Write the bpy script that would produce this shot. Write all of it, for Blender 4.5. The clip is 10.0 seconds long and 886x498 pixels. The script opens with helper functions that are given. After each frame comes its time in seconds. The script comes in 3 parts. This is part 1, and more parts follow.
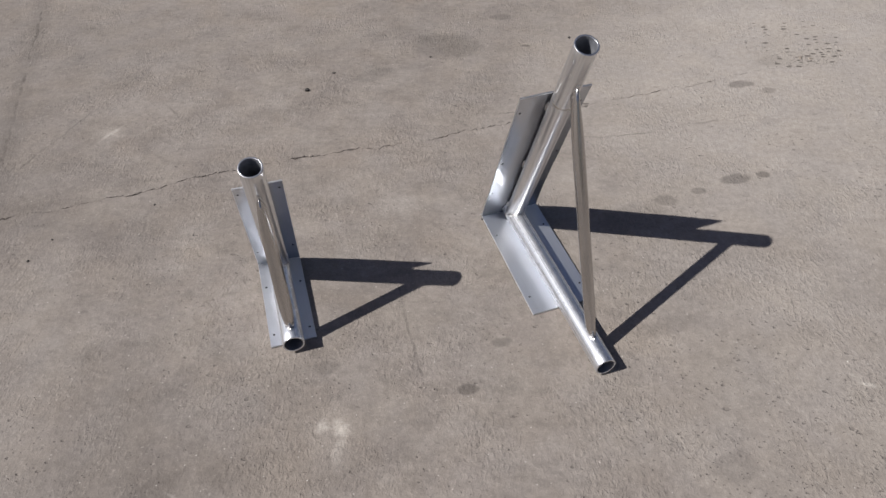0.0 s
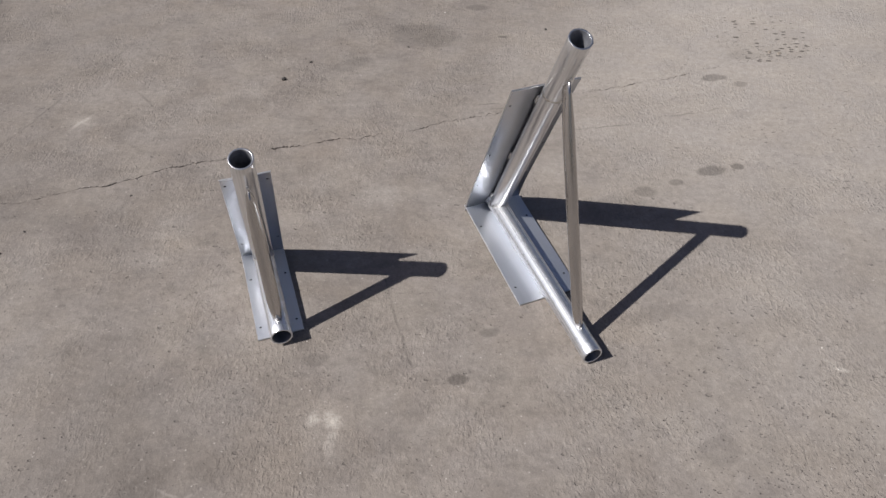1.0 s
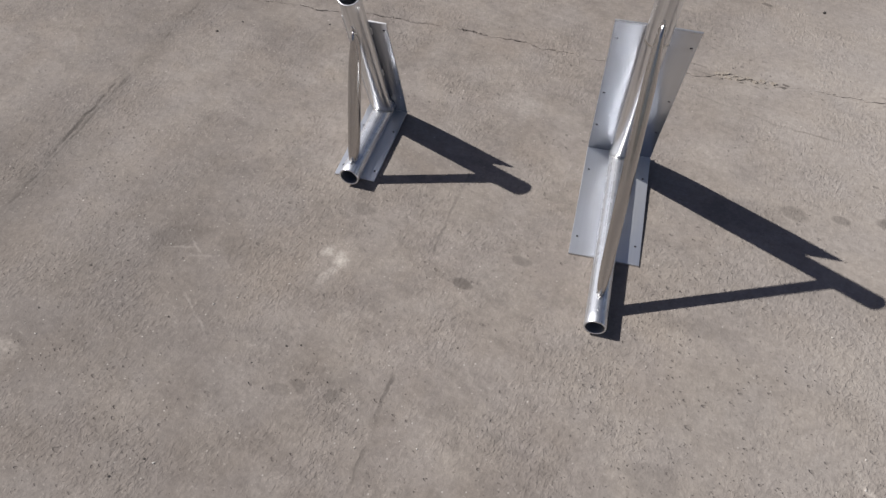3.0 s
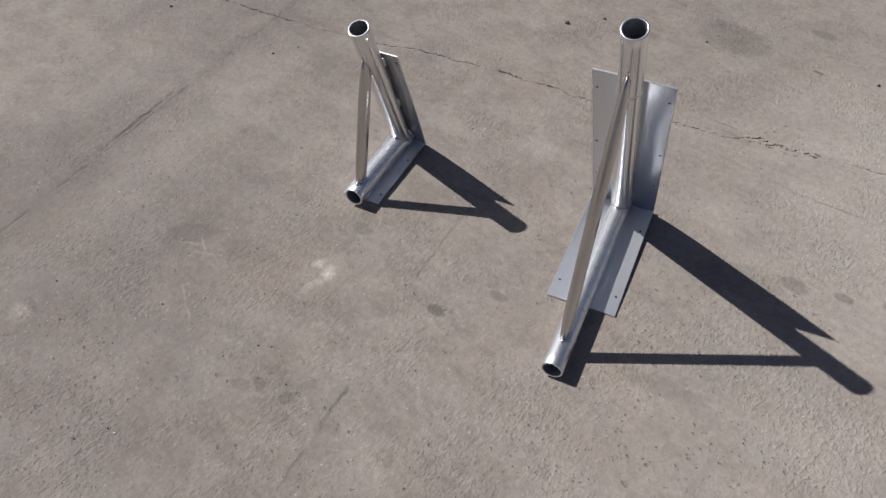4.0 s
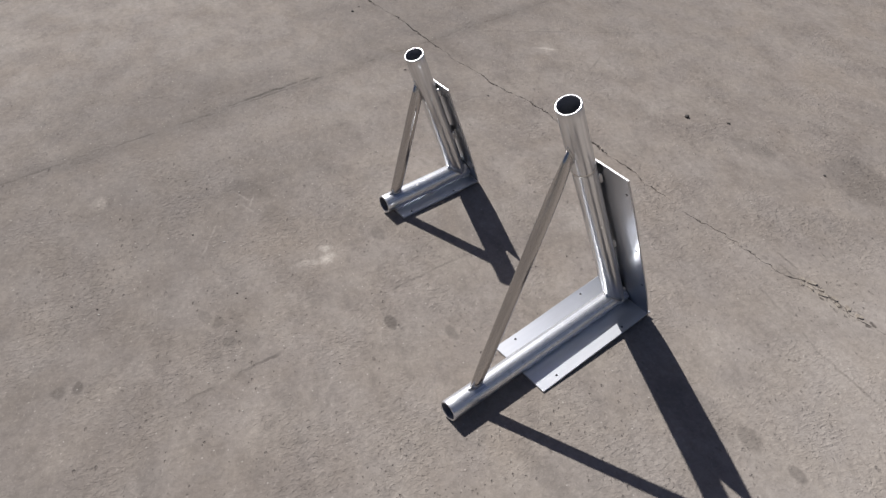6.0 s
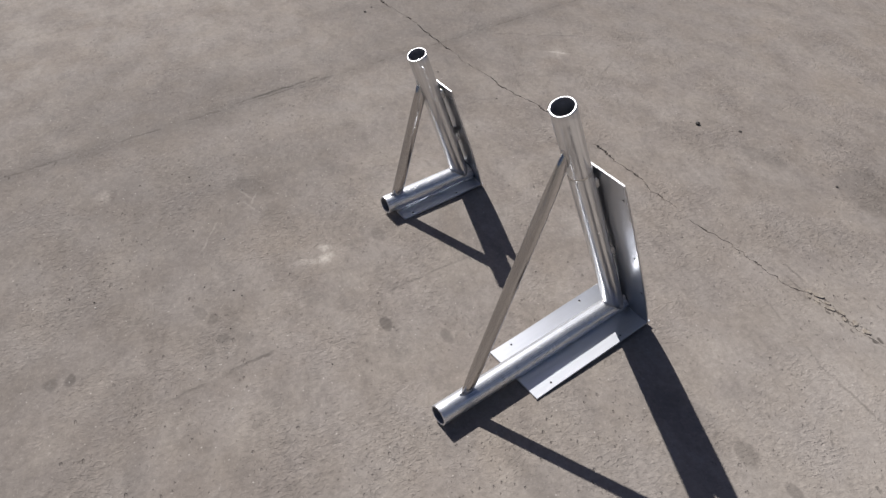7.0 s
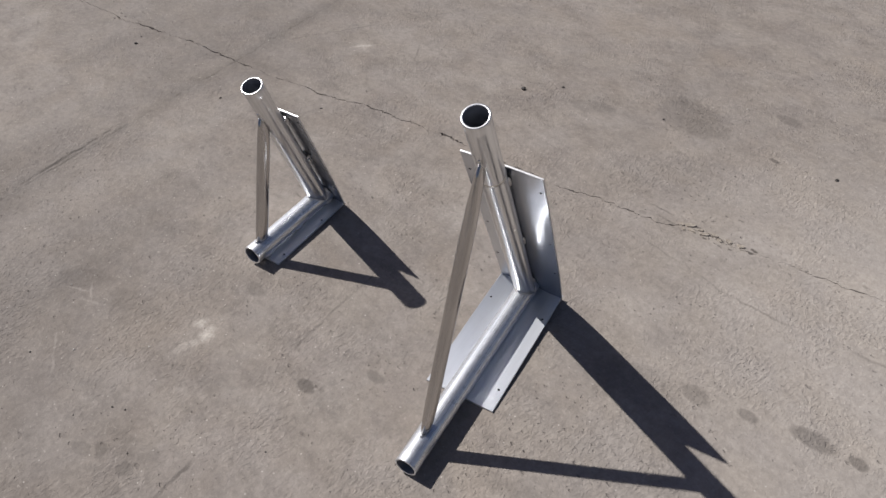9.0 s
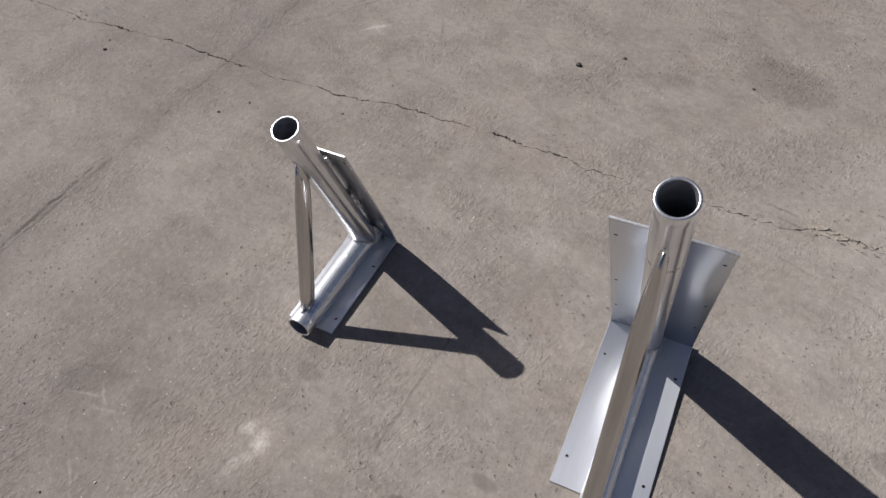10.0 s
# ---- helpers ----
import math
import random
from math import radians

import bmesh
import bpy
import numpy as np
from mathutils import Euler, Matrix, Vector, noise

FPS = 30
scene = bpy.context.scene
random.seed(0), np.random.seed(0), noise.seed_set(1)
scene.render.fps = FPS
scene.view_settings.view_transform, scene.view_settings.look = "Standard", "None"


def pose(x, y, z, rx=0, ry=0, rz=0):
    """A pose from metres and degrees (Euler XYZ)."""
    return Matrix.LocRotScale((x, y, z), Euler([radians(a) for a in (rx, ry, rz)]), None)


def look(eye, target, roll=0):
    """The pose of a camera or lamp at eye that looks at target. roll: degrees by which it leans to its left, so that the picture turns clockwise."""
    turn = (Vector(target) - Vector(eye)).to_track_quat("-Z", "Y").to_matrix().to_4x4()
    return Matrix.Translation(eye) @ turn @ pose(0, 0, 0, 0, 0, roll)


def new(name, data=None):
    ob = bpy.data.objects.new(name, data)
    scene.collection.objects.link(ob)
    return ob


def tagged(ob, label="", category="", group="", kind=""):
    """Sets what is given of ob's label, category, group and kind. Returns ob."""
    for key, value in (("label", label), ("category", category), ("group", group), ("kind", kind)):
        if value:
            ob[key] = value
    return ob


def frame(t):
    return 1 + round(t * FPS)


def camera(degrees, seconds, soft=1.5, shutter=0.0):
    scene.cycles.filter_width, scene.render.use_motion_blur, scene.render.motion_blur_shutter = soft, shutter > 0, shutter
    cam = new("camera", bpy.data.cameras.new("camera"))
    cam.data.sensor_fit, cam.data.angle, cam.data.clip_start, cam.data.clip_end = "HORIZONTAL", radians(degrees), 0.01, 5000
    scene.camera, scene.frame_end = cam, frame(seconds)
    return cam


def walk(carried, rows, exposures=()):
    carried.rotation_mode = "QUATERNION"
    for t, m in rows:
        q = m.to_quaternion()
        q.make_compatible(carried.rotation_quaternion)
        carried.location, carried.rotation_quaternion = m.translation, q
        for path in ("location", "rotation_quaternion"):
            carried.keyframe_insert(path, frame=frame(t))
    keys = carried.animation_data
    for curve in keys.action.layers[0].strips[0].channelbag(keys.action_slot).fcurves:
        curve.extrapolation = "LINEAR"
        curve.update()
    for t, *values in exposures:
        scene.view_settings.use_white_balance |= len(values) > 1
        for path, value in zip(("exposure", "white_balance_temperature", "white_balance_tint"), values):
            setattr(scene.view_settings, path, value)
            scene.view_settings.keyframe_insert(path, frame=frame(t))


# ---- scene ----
cam = camera(65.1, 10.0)
PATH = [
    (0, (0.041, 0.019, 1.48), (0.004, 1.425, 0.059), -2.4),
    (0.3, (-0.029, 0.023, 1.480), (0.024, 1.410, 0.040), 1.3),
    (0.5, (-0.049, 0.039, 1.478), (0.02, 1.416, 0.029), 1.5),
    (0.8, (-0.036, 0.044, 1.494), (0.030, 1.414, 0.039), 0.0),
    (1, (-0.03, 0.02, 1.489), (0.044, 1.402, 0.045), 0.7),
    (1.2, (-0.012, -0.008, 1.487), (0.052, 1.348, 0.018), 1.7),
    (1.5, (0.078, -0.005, 1.473), (0.076, 1.323, -0.023), 3.5),
    (1.7, (0.166, 0.040, 1.459), (0.061, 1.362, -0.037), 5.3),
    (2, (0.308, 0.092, 1.427), (0.004, 1.376, -0.076), 3.4),
    (2.2, (0.363, 0.117, 1.412), (-0.004, 1.351, -0.118), 0.9),
    (2.5, (0.426, 0.107, 1.414), (-0.107, 1.246, -0.141), -2.1),
    (2.7, (0.494, 0.085, 1.418), (-0.124, 1.178, -0.138), -1.7),
    (3.8, (0.796, 0.158, 1.439), (-0.025, 1.158, -0.086), -0.3),
    (4, (0.859, 0.222, 1.441), (-0.092, 1.181, -0.034), -2.4),
    (4.2, (0.915, 0.285, 1.454), (-0.116, 1.257, 0.043), -2.0),
    (4.5, (0.988, 0.357, 1.453), (-0.118, 1.33, 0.1), -2.5),
    (4.7, (1.048, 0.382, 1.448), (-0.103, 1.328, 0.114), -2.8),
    (5, (1.159, 0.418, 1.432), (-0.01, 1.313, 0.078), -1.0),
    (5.2, (1.213, 0.460, 1.438), (0.058, 1.303, 0.040), 0.9),
    (5.5, (1.251, 0.542, 1.454), (0.024, 1.26, 0.047), 0.4),
    (5.7, (1.269, 0.611, 1.464), (-0.041, 1.220, 0.080), -0.9),
    (6, (1.288, 0.67, 1.456), (-0.074, 1.194, 0.088), 0.4),
    (6.2, (1.283, 0.697, 1.438), (-0.099, 1.178, 0.075), 1.0),
    (7.3, (1.297, 0.727, 1.439), (-0.091, 1.206, 0.082), 0.0),
    (7.5, (1.293, 0.724, 1.434), (-0.1, 1.205, 0.081), -1.9),
    (7.7, (1.295, 0.729, 1.425), (-0.096, 1.214, 0.072), -2.1),
    (8, (1.272, 0.72, 1.421), (-0.089, 1.241, 0.052), -1.6),
    (8.3, (1.216, 0.674, 1.425), (-0.106, 1.246, 0.038), -1.6),
    (8.5, (1.172, 0.634, 1.438), (-0.089, 1.326, 0.048), -2.6),
    (8.7, (1.125, 0.605, 1.440), (-0.052, 1.438, 0.054), -2.0),
    (9, (1.028, 0.594, 1.424), (-0.051, 1.538, 0.029), -0.4),
    (9.2, (0.941, 0.611, 1.398), (-0.088, 1.595, -0.007), 0.3),
    (9.5, (0.76, 0.654, 1.372), (-0.314, 1.555, -0.054), -7.2),
    (9.7, (0.672, 0.698, 1.347), (-0.394, 1.573, -0.100), -7.7),
    (10, (0.526, 0.736, 1.33), (-0.437, 1.625, -0.18), -5.0),
]
walk(cam, [(t, look(eye, target, roll)) for t, eye, target, roll in PATH])

# ---- world and sun ----
SUN_TRAVEL = Vector((0.484, 0.143, -0.575)).normalized()
SUN_ELEV = math.asin(-SUN_TRAVEL.z)
world = bpy.data.worlds.new("sky")
scene.world = world
world.use_nodes = True
wn, wl = world.node_tree.nodes, world.node_tree.links
wn.clear()
sky = wn.new("ShaderNodeTexSky")
sky.sky_type = "NISHITA"
sky.sun_disc = False
sky.sun_elevation = SUN_ELEV
sky.sun_rotation = math.atan2(-SUN_TRAVEL.x, -SUN_TRAVEL.y)
sky.dust_density = 1.0
bg = wn.new("ShaderNodeBackground")
bg.inputs["Strength"].default_value = 0.040
wout = wn.new("ShaderNodeOutputWorld")
haze_tint = wn.new("ShaderNodeMix")
haze_tint.data_type, haze_tint.blend_type = "RGBA", "MULTIPLY"
haze_tint.inputs[0].default_value = 1.0
haze_tint.inputs[7].default_value = (1.09, 0.98, 1.06, 1)
wl.new(sky.outputs[0], haze_tint.inputs[6])
wl.new(haze_tint.outputs[2], bg.inputs[0])
wl.new(bg.outputs[0], wout.inputs[0])
sun_data = bpy.data.lights.new("sun", "SUN")
sun_data.energy = 4.85
sun_data.angle = radians(0.55)
sun_data.color = (0.972, 0.942, 0.915)
sun = new("sun", sun_data)
sun.matrix_world = look((-3, -1, 4), Vector((-3, -1, 4)) + SUN_TRAVEL)


# ---- node helpers ----
class Nodes:
    """Short calls to add and wire shader nodes."""

    def __init__(self, name):
        self.mat = bpy.data.materials.new(name)
        self.mat.use_nodes = True
        self.t = self.mat.node_tree
        self.t.nodes.clear()
        self.out = self.t.nodes.new("ShaderNodeOutputMaterial")
        self.bsdf = self.t.nodes.new("ShaderNodeBsdfPrincipled")
        self.t.links.new(self.bsdf.outputs[0], self.out.inputs["Surface"])
        self.coord = self.t.nodes.new("ShaderNodeTexCoord").outputs["Object"]

    def put(self, socket, value):
        if hasattr(value, "is_linked"):
            self.t.links.new(value, socket)
        else:
            socket.default_value = value

    def math(self, op, a, b=0.0, c=0.0, clamp=False):
        n = self.t.nodes.new("ShaderNodeMath")
        n.operation, n.use_clamp = op, clamp
        for s, v in zip(n.inputs, (a, b, c)):
            self.put(s, v)
        return n.outputs[0]

    def vec(self, op, a, b=(0, 0, 0)):
        n = self.t.nodes.new("ShaderNodeVectorMath")
        n.operation = op
        self.put(n.inputs[0], a)
        self.put(n.inputs[3] if op == "SCALE" else n.inputs[1], b)
        return n.outputs[1] if op in ("LENGTH", "DOT_PRODUCT") else n.outputs[0]

    def mapped(self, v, loc=(0, 0, 0), rot=0.0, scale=(1, 1, 1)):
        n = self.t.nodes.new("ShaderNodeMapping")
        self.put(n.inputs["Vector"], v)
        n.inputs["Location"].default_value = loc
        n.inputs["Rotation"].default_value = (0, 0, radians(rot))
        n.inputs["Scale"].default_value = scale
        return n.outputs[0]

    def noise(self, v, scale, detail=3.0, rough=0.55, colour=False):
        n = self.t.nodes.new("ShaderNodeTexNoise")
        self.put(n.inputs["Vector"], v)
        n.inputs["Scale"].default_value = scale
        n.inputs["Detail"].default_value = detail
        n.inputs["Roughness"].default_value = rough
        return n.outputs["Color"] if colour else n.outputs["Fac"]

    def cells(self, v, scale, rnd=1.0):
        n = self.t.nodes.new("ShaderNodeTexVoronoi")
        n.voronoi_dimensions = "2D"
        self.put(n.inputs["Vector"], v)
        n.inputs["Scale"].default_value = scale
        n.inputs["Randomness"].default_value = rnd
        sep = self.t.nodes.new("ShaderNodeSeparateColor")
        self.t.links.new(n.outputs["Color"], sep.inputs[0])
        return n.outputs["Distance"], sep.outputs[0], sep.outputs[1]

    def span(self, v, a, b, c=0.0, d=1.0, smooth=True):
        n = self.t.nodes.new("ShaderNodeMapRange")
        n.interpolation_type = "SMOOTHSTEP" if smooth else "LINEAR"
        for s, x in zip(n.inputs, (v, a, b, c, d)):
            self.put(s, x)
        return n.outputs[0]

    def mix(self, f, a, b, how="MIX"):
        n = self.t.nodes.new("ShaderNodeMix")
        n.data_type, n.blend_type = "RGBA", how
        self.put(n.inputs[0], f)
        self.put(n.inputs[6], a if hasattr(a, "is_linked") else (*a, 1))
        self.put(n.inputs[7], b if hasattr(b, "is_linked") else (*b, 1))
        return n.outputs[2]

    def xyz(self, v):
        n = self.t.nodes.new("ShaderNodeSeparateXYZ")
        self.put(n.inputs[0], v)
        return n.outputs

    def bump(self, h, strength, dist, normal=None):
        n = self.t.nodes.new("ShaderNodeBump")
        n.inputs["Strength"].default_value = strength
        n.inputs["Distance"].default_value = dist
        self.put(n.inputs["Height"], h)
        if normal is not None:
            self.put(n.inputs["Normal"], normal)
        return n.outputs[0]

    def haze(self, rough, share):
        """A second, wider gloss lobe over the first, as on scratched mill-finish metal."""
        b = self.t.nodes.new("ShaderNodeBsdfPrincipled")
        for name in ("Base Color", "Normal"):
            if self.bsdf.inputs[name].is_linked:
                self.t.links.new(self.bsdf.inputs[name].links[0].from_socket, b.inputs[name])
        b.inputs["Metallic"].default_value = 1.0
        b.inputs["Roughness"].default_value = rough
        mixer = self.t.nodes.new("ShaderNodeMixShader")
        mixer.inputs[0].default_value = share
        self.t.links.new(self.bsdf.outputs[0], mixer.inputs[1])
        self.t.links.new(b.outputs[0], mixer.inputs[2])
        self.t.links.new(mixer.outputs[0], self.out.inputs["Surface"])
        return self.mat

    def finish(self, colour=None, rough=0.5, metal=0.0, normal=None, spec=None):
        b = self.bsdf.inputs
        if colour is not None:
            self.put(b["Base Color"], colour if hasattr(colour, "is_linked") else (*colour, 1))
        self.put(b["Roughness"], rough)
        self.put(b["Metallic"], metal)
        if normal is not None:
            self.put(b["Normal"], normal)
        if spec is not None:
            self.put(b["Specular IOR Level"], spec)
        return self.mat


# x, y, half length, half width, turn, depth: old oil and water spots in the slab
SPOTS = [
    (0.064, 0.990, 0.024, 0.018, 0, 0.30), (0.155, 1.136, 0.030, 0.018, 10, 0.20), (0.960, 1.777, 0.050, 0.026, 10, 0.26),
    (1.057, 1.793, 0.024, 0.015, 0, 0.28), (0.829, 1.719, 0.026, 0.015, 20, 0.20), (0.712, 1.677, 0.038, 0.026, 0, 0.20),
    (1.146, 2.334, 0.050, 0.026, 10, 0.25), (0.020, 2.695, 0.150, 0.100, -8, 0.16), (-0.267, 2.476, 0.090, 0.045, 20, 0.12),
    (-0.021, 0.563, 0.024, 0.018, 0, 0.20), (-0.102, 0.545, 0.020, 0.015, 0, 0.18), (-0.138, 0.507, 0.026, 0.016, 30, 0.14), (-0.005, 0.183, 0.022, 0.016, 0, 0.28),
    (-0.004, 0.138, 0.020, 0.016, 0, 0.20), (-0.300, 1.062, 0.040, 0.020, 5, 0.15), (0.660, 0.770, 0.060, 0.040, 20, 0.12),
    (-0.667, 0.716, 0.080, 0.040, 40, 0.13), (-0.900, 1.123, 0.080, 0.050, 10, 0.05), (0.350, 2.670, 0.020, 0.010, 0, 0.30),
    (1.235, 2.289, 0.028, 0.020, 0, 0.16), (1.173, 2.092, 0.040, 0.028, 0, 0.06), (1.252, 2.026, 0.024, 0.016, 0, 0.08), (1.345, 2.039, 0.026, 0.016, 0, 0.07), (0.266, 2.931, 0.05, 0.03, 0, 0.16),
    (0.600, 1.600, 0.120, 0.060, 15, 0.10), (1.310, 2.495, 0.060, 0.035, 12, 0.10), (0.613, 1.176, 0.110, 0.030, 15, 0.10),
]
# x, y, half length, half width, turn, strength: paler scuffed places
PALE = [
    (1.048, 0.983, 0.030, 0.010, -25, 0.8), (1.027, 1.004, 0.020, 0.008, -20, 0.6),
    (-0.287, 0.893, 0.024, 0.026, 0, 0.75), (-0.246, 0.884, 0.030, 0.038, 20, 0.95), (-0.243, 0.838, 0.020, 0.060, -4, 0.6), (-0.262, 0.872, 0.080, 0.10, 8, 0.22),
    (-1.216, 2.120, 0.065, 0.013, 58, 0.80), (-1.212, 2.112, 0.050, 0.012, -20, 0.55), (-1.216, 2.120, 0.070, 0.050, 0, 0.25), (-0.149, 1.690, 0.090, 0.060, 15, 0.22),
    (-0.650, 2.280, 0.100, 0.040, 0, 0.18), (0.960, 1.280, 0.220, 0.120, 20, 0.16), (-0.756, 0.250, 0.050, 0.030, 0, 0.35),
    (0.390, 2.120, 0.120, 0.050, 20, 0.18), (0.420, 1.770, 0.120, 0.070, 10, 0.20), (0.60, 2.03, 0.2, 0.08, 10, 0.14),
]


def make_concrete():
    m = Nodes("weathered_concrete")
    p = m.coord
    wobble = m.vec("SCALE", m.vec("SUBTRACT", m.noise(p, 14, 4, colour=True), (0.5, 0.5, 0.5)), 0.035)
    pw = m.vec("ADD", p, wobble)
    big = m.noise(p, 0.9, 5, 0.6)
    mid = m.noise(p, 5.5, 5, 0.62)
    blot = m.noise(m.mapped(p, rot=20, scale=(1, 1.8, 1)), 17, 4, 0.6)
    fine = m.noise(p, 120, 4, 0.7)
    grain = m.noise(p, 520, 2, 0.6)
    col = m.mix(m.span(big, 0.3, 0.7), (0.215, 0.187, 0.166), (0.268, 0.236, 0.211))
    col = m.mix(m.span(mid, 0.34, 0.66, 0, 0.70), col, (0.302, 0.269, 0.240))
    dirt = m.noise(m.mapped(p, loc=(7, 4, 0), rot=35, scale=(1, 1.5, 1)), 8, 5, 0.65)
    col = m.mix(m.span(dirt, 0.50, 0.68, 0, 0.34), col, (0.155, 0.136, 0.122))
    col = m.mix(m.span(blot, 0.48, 0.70, 0, 0.22), col, (0.150, 0.131, 0.117))
    cloud = m.noise(m.mapped(p, loc=(5, 2, 0)), 11, 5, 0.65)
    col = m.mix(m.span(cloud, 0.50, 0.70, 0, 0.30), col, (0.325, 0.290, 0.256))
    warm = m.noise(m.mapped(p, loc=(3.1, 1.7, 0)), 2.6, 3)
    col = m.mix(m.span(warm, 0.52, 0.72, 0, 0.25), col, (0.285, 0.235, 0.190))
    # broad zones: traffic-worn paler and darker concrete; left ones also paint in lens vignetting
    for x, y, a, b, turn, k, tone in ((1.05, 2.55, 0.95, 0.6, 10, 0.55, (0.395, 0.357, 0.322)), (1.65, 2.95, 0.9, 0.5, 0, 0.6, (0.42, 0.382, 0.348)), (1.50, 2.05, 1.25, 0.95, 20, 0.72, (0.385, 0.348, 0.314)), (0.98, 0.95, 0.65, 0.42, 0, 0.38, (0.36, 0.325, 0.292)), (-1.0, 0.45, 0.9, 0.8, 0, 0.58, (0.160, 0.140, 0.126)),
                                      (-1.8, 2.75, 1.0, 0.55, 0, 0.30, (0.165, 0.145, 0.131)), (-1.9, 1.75, 1.0, 0.7, 0, 0.45, (0.165, 0.145, 0.131)), (0.0, 0.0, 0.9, 0.6, 0, 0.25, (0.165, 0.144, 0.128)), (0.05, 2.75, 0.8, 0.35, 0, 0.10, (0.17, 0.149, 0.133)),
                                      (-1.46, 1.05, 0.95, 0.14, 105.7, 0.30, (0.165, 0.145, 0.131)), (-1.02, 0.85, 0.80, 0.12, 105.7, 0.26, (0.34, 0.305, 0.275)), (-0.80, 1.15, 0.75, 0.09, 104, 0.22, (0.17, 0.149, 0.134))):
        d = m.vec("LENGTH", m.vec("MULTIPLY", m.mapped(m.vec("SUBTRACT", pw, (x, y, 0)), rot=-turn), (1 / a, 1 / b, 0)))
        col = m.mix(m.span(d, 1.2, 0.25, 0, k), col, tone)
    hue = m.noise(m.mapped(p, loc=(9.4, 3.3, 0)), 6.5, 4, 0.6)
    col = m.mix(1.0, col, m.mix(m.span(hue, 0.36, 0.64), (0.992, 0.997, 1.006), (1.006, 1.0, 0.984)), "MULTIPLY")
    mottle = m.noise(m.mapped(p, loc=(1.3, 6.1, 0)), 46, 5, 0.68)
    col = m.mix(1.0, col, m.mix(m.span(mottle, 0.30, 0.70), (0.90, 0.897, 0.894), (1.10, 1.10, 1.097)), "MULTIPLY")
    drift = m.noise(m.mapped(p, loc=(4.4, 8.1, 0), rot=25, scale=(1, 1.4, 1)), 4.6, 6, 0.62)
    col = m.mix(0.36, col, m.mix(m.span(drift, 0.32, 0.68), (0.85, 0.85, 0.85), (1.14, 1.135, 1.13)), "MULTIPLY")
    fleck = m.noise(m.mapped(p, loc=(0.7, 2.9, 0), rot=50, scale=(1, 1.6, 1)), 75, 3, 0.6)
    col = m.mix(m.span(fleck, 0.60, 0.72, 0, 0.36), col, (0.46, 0.42, 0.375))
    # pale and dark spots
    pale = None
    for x, y, a, b, turn, k in PALE:
        d = m.vec("LENGTH", m.vec("MULTIPLY", m.mapped(m.vec("SUBTRACT", pw, (x, y, 0)), rot=-turn), (1 / a, 1 / b, 0)))
        s = m.span(d, 1.25, 0.1, 0, k)
        pale = s if pale is None else m.math("MAXIMUM", pale, s)
    pale = m.math("MULTIPLY", pale, m.span(m.noise(p, 60, 4, 0.7), 0.3, 0.7, 0.45, 1.15))
    col = m.mix(pale, col, (0.50, 0.455, 0.405))
    dark = None
    for x, y, a, b, turn, k in SPOTS:
        d = m.vec("LENGTH", m.vec("MULTIPLY", m.mapped(m.vec("SUBTRACT", pw, (x, y, 0)), rot=-turn), (1 / a, 1 / b, 0)))
        s = m.span(d, 1.18, 0.72, 0, min(0.56, k * 1.75))
        dark = s if dark is None else m.math("MAXIMUM", dark, s)
    # trowelled joint line and faint score lines
    x, y, _ = m.xyz(pw)

    def line(ax, ay, bx, by, wide, k, ends=True):
        length = math.hypot(bx - ax, by - ay)
        ux, uy = (bx - ax) / length, (by - ay) / length
        dx, dy = m.math("SUBTRACT", x, ax), m.math("SUBTRACT", y, ay)
        across = m.math("ABSOLUTE", m.math("SUBTRACT", m.math("MULTIPLY", dx, uy), m.math("MULTIPLY", dy, ux)))
        s = m.span(across, wide, wide * 0.2, 0, k)
        if ends:
            along = m.math("ADD", m.math("MULTIPLY", dx, ux), m.math("MULTIPLY", dy, uy))
            inside = m.math("MULTIPLY", m.span(along, -0.02, 0.02), m.span(along, length + 0.02, length - 0.02))
            s = m.math("MULTIPLY", s, inside)
        return s

    gaps = m.span(m.noise(p, 9, 4, 0.65), 0.38, 0.62, 0.15, 1)
    scored = m.math("MULTIPLY", line(-1.05, 0.182, -1.50, 1.78, 0.010, 0.58, False), gaps)
    for args in ((-1.20, 0.655, -1.33, 1.089, 0.011, 0.80), (-0.126, 1.34, -0.055, 1.03, 0.006, 0.5), (0.140, 0.41, 0.066, 0.672, 0.007, 0.42), (0.078, 0.628, 0.064, 0.680, 0.009, 0.6), (0.205, 2.182, 0.285, 2.194, 0.005, 0.34), (0.250, 2.150, 0.330, 2.166, 0.005, 0.34), (-0.95, 1.67, -0.86, 1.30, 0.006, 0.22), (0.62, 2.02, 1.1, 2.13, 0.006, 0.35),
                 (0.25, 2.035, 0.62, 2.02, 0.005, 0.2), (-1.5, 1.86, -1.2, 2.6, 0.007, 0.3), (-0.98, 2.21, -1.09, 2.33, 0.006, 0.4)):
        scored = m.math("MAXIMUM", scored, m.math("MULTIPLY", line(*args), gaps))
    dark = m.math("MAXIMUM", dark, scored)
    broad = line(-1.05, 0.182, -1.50, 1.78, 0.07, 0.16, False)
    dark = m.math("MAXIMUM", dark, broad)
    col = m.mix(dark, col, (0.070, 0.061, 0.054))
    # pale scratches
    for args in ((-0.361, 1.404, -0.308, 1.332), (-0.664, 0.677, -0.602, 0.714), (-0.595, 0.683, -0.534, 0.711), (-0.628, 0.734, -0.570, 0.703), (-0.512, 0.586, -0.390, 0.538)):
        col = m.mix(m.math("MULTIPLY", line(*args, 0.0045, 0.26), gaps), col, (0.46, 0.42, 0.38))
    # crumbled surface beside the main crack
    crumb = None
